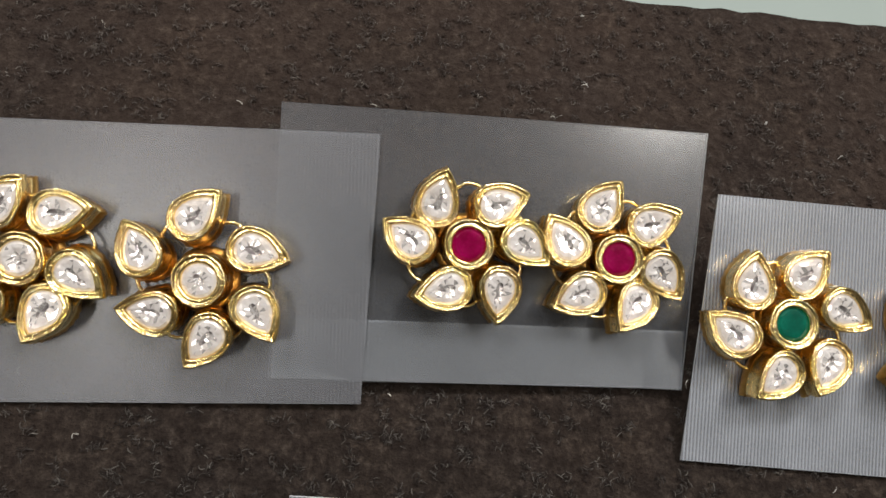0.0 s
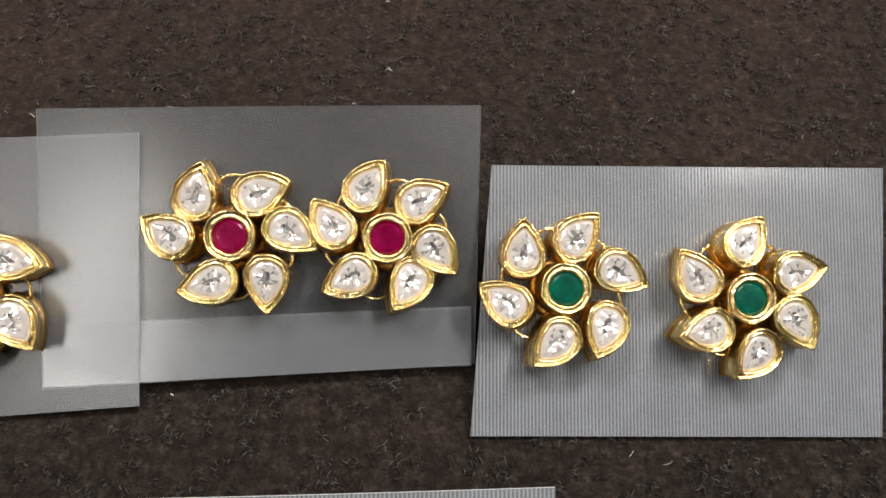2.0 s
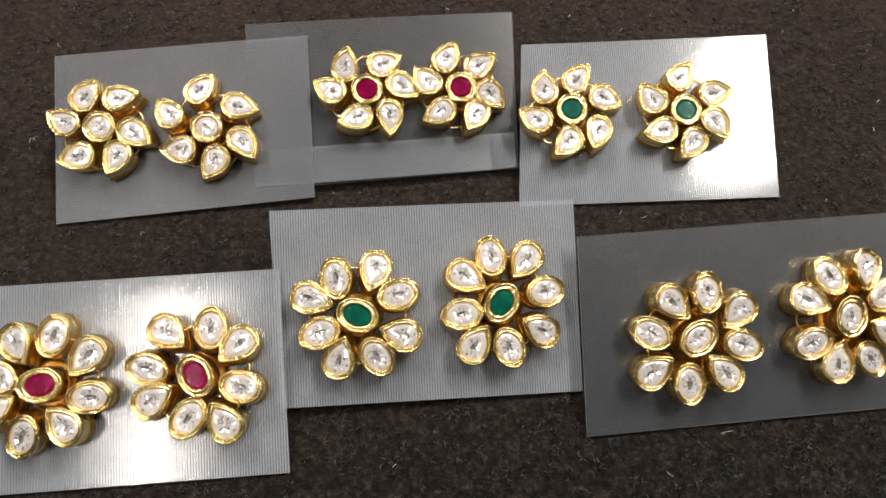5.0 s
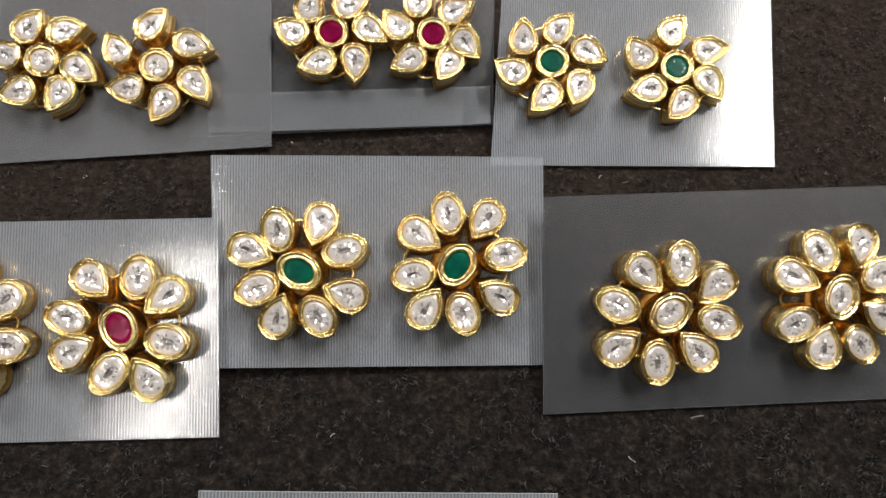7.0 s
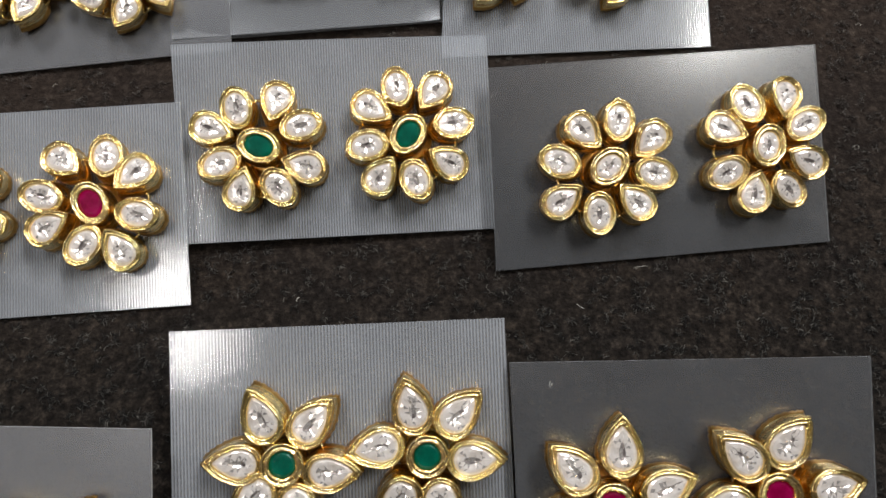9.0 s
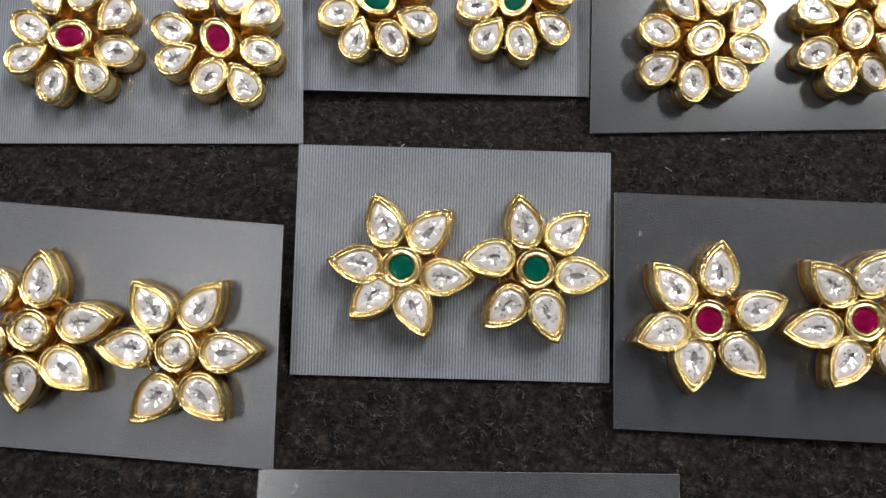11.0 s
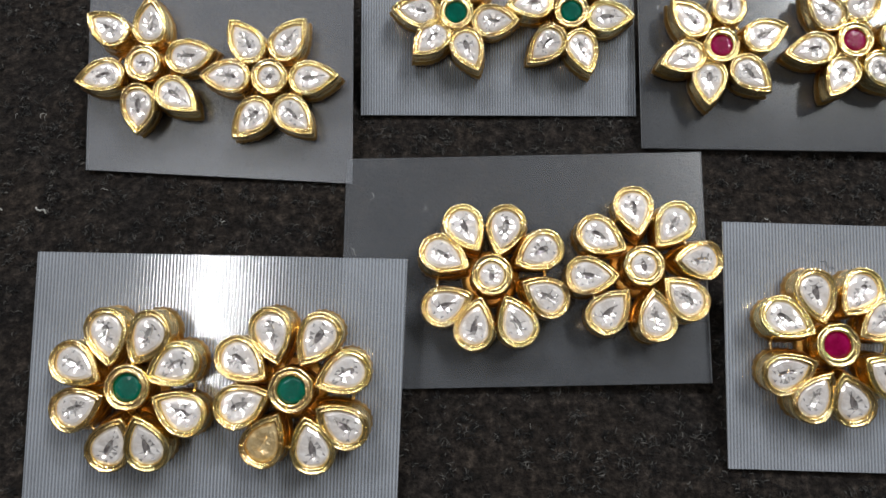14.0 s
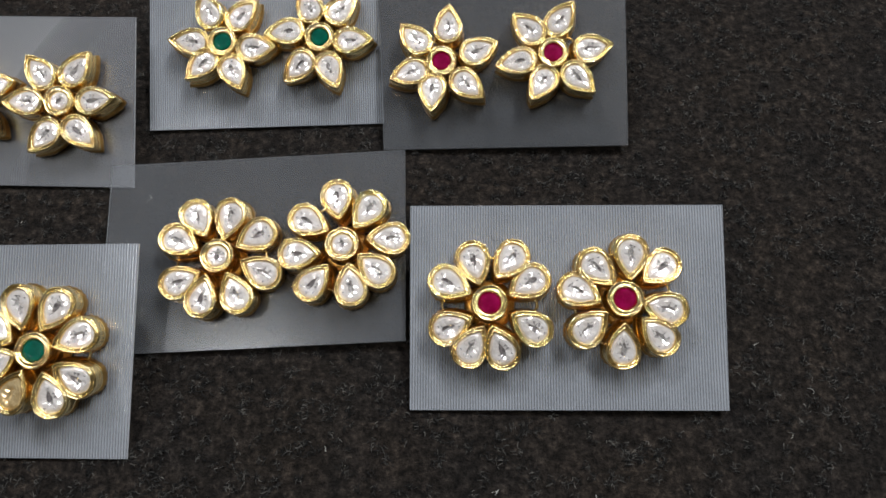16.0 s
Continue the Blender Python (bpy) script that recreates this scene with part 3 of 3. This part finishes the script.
earring("pinwheel", "emerald", "G1", -18.3, 1.4, "d", ((-5.3, 5.6, 80), (2, 7.3, 40), (7.6, 2.4, -33), (5.3, -6, -117), (-2.1, -7.4, -143), (-7.6, -1.9, 138)))
earring("pinwheel", "emerald", "G1", 7.3, 0.2, "d", ((-6.6, 3.5, 113), (-0.5, 7.7, 43), (6.9, 3.9, 4), (6.8, -3.3, -67), (0.1, -7.4, -140), (-6.7, -4.3, -176)))
earring("daisy", "ruby", "R2", 15.0, -0.1, "do", ((-4.5, 7.3, -43), (2.4, 8.1, -92), (7.2, 4.4, -142), (8.3, -2.7, 164), (4.4, -8, 120), (-1.9, -7.5, 54), (-7.2, -3.8, 27), (-8.7, 2.2, -20)))
earring("daisy", "ruby", "R2", -12.2, 0.2, "do", ((7.3, 4.5, -133), (8.1, -2.4, -182), (4.4, -7.2, -232), (-2.7, -8.3, 74), (-8, -4.4, 30), (-7.5, 1.9, -36), (-3.8, 7.2, -63), (2.2, 8.7, -110)))
earring("daisy", "emerald", "G2", -13.8, -2.1, "od", ((-3.5, 7.5, -82), (3, 7.6, -110), (8, 3.2, -166), (8, -3.8, 161), (3.3, -7.5, 124), (-2.9, -7.3, 72), (-7.5, -3.2, 21), (-8.4, 3.6, -21)))
earring("daisy", "emerald", "G2", 13.5, -1.1, "od", ((-1.3, 8.6, -82), (5, 7.6, -130), (7.9, 1.7, -172), (6.5, -5, 146), (1.4, -8.5, 109), (-5.1, -7.4, 52), (-7.7, -1.9, 7), (-6.6, 4.9, -35)))
earring("daisy", "clear", "W2", -11.1, -2.1, "do", ((-4.4, 6.9, -50), (2.4, 8.3, -98), (8.3, 4.8, -140), (8.6, -1.8, 159), (4.1, -6.8, 131), (-2.5, -8.2, 87), (-8.3, -5, 30), (-8.2, 1.8, -31)))
earring("daisy", "clear", "W2", 18.8, -0.6, "od", ((-2.9, 7.7, -67), (3.6, 8.3, -107), (7.9, 3.5, -153), (7, -2.7, 149), (2.5, -7.9, 129), (-3, -8.5, 70), (-7.8, -3.8, 20), (-7.3, 3.3, -28)))
earring("star", "clear", "W3", 10.2, -1.6, "d", ((-5.1, 6.7, 127), (3.3, 7.4, 53), (8.2, 0.3, 5), (4.6, -6.8, -43), (-3, -7.5, -131), (-8.2, -0.1, 180)))
earring("star", "clear", "W3", -12.1, -0.4, "d", ((0.8, 8.1, 91), (8.4, 2.3, 13), (6.3, -6.1, -35), (-0.7, -7.5, -93), (-7.8, -2.9, -165), (-7, 6.1, 146)))
earring("star", "emerald", "G3", -8.2, -0.9, "d", ((-2.7, 7.7, 109), (5.1, 5.9, 43), (7.7, -1.2, -1), (2.6, -7.3, -67), (-4.8, -5.7, -137), (-7.8, 0.6, 174)))
earring("star", "emerald", "G3", 13.1, -0.6, "d", ((-2.2, 7.8, 101), (5.2, 5.8, 41), (7.7, -1.1, -1), (2, -7.8, -72), (-4.8, -5.9, -138), (-8, 1.2, -174)))
earring("star", "ruby", "R3", -13.2, -1.1, "d", ((1.6, 8.1, 85), (7.9, 2.2, 22), (5.8, -5.5, -45), (-1.8, -7.3, -94), (-7.4, -2.5, -162), (-6.1, 5, 131)))
earring("star", "ruby", "R3", 10.5, 0.1, "d", ((2.4, 7.8, 50), (8, 1.1, 10), (5.1, -5.8, -46), (-2.7, -7.2, -123), (-7.6, -1.9, -173), (-5.2, 6, 135)))
earring("rosette", "emerald", "G4", -10.9, -0.3, "d", ((-3.3, 7.3, -80), (2.8, 7.4, -117), (6.5, 3.4, -152), (7.3, -3.4, 154), (2.8, -7.1, 110), (-2.3, -7.3, 67), (-6.8, -2.9, 25), (-7.1, 2.6, -27)))
earring("rosette", "emerald", "G4", 12.1, 0.0, "d", ((-2.7, 7.8, -76), (3.3, 7.4, -120), (6.9, 2.5, -156), (7.3, -4.2, 147), (2.9, -7.5, 105), (-3.2, -7, 63), (-7.2, -2.4, 25), (-7.3, 3.3, -33)))
earring("rosette", "clear", "W4", -5.6, -1.8, "d", ((-4, 7.3, -63), (2.7, 7.5, -105), (7.3, 4, -152), (7.7, -2.8, 150), (3.6, -7.1, 111), (-2.5, -7.5, 77), (-7.2, -4.2, 21), (-7.6, 2.8, -28)))
earring("rosette", "clear", "W4", 17.9, -0.8, "d", ((-0.4, 8.6, -84), (5.3, 6.6, -129), (8, 1.2, -179), (5.9, -5, 137), (1, -7.8, 94), (-5.2, -6.9, 46), (-8.1, -1.5, -2), (-6.5, 4.8, -30)))
earring("rosette", "ruby", "R4", -14.1, 0.1, "d", ((-3, 7.5, -75), (3.5, 7.6, -127), (7.2, 3.5, -148), (7.3, -3.8, 147), (2.2, -7.2, 113), (-3.5, -7.2, 60), (-6.8, -3.6, 23), (-7, 3.2, -27)))
earring("rosette", "ruby", "R4", 9.7, 0.8, "d", ((1.2, 8.1, -92), (6.1, 5.2, -142), (7.6, -1.2, 163), (5.2, -6.2, 135), (-0.8, -7.8, 88), (-6.8, -4.9, 41), (-7.7, 1, -29), (-4.8, 5.8, -44)))

# ---- larger crumbs of lint caught in the felt, and a hair behind one stud ----


def crumb(name, x, y, z, turn, length, radius, mat, label, category):
    path = [(length * (k / 4 - 0.5), length * 0.14 * math.sin(k * 2.2 + x * 900), length * 0.10 * math.sin(k * 0.8)) for k in range(5)]
    ob = new(name, tube_mesh(name, path, radius, mat, 5))
    ob.matrix_world = pose(x, y, z, 0, 0, turn)
    return tagged(ob, label, category, "lint on the felt" if category == "lint" else "")


for x, y, turn, length in ((0.0297, 0.1358, 60, 0.0007), (0.0902, 0.1342, 20, 0.0006), (-0.0024, 0.1558, 10, 0.0006), (0.1100, 0.1090, -30, 0.0006),
                           (-0.1036, -0.0418, -12, 0.0014), (-0.0962, -0.0423, -20, 0.0022)):
    crumb("lint_crumb", x, y, 0.0004, turn, length, 0.00016, LINT, "tiny pale crumb of lint caught in brown felt", "lint")
hair = crumb("stray_hair", 0, 0, 0, 0, 0.0030, 0.00005, FIBRE, "short dark hair behind a gold stud on its card", "hair")
hair.matrix_world = CARD_POSE["R4"] @ pose(-0.0132, 0.0122, 0.0008, 0, 20, -25)
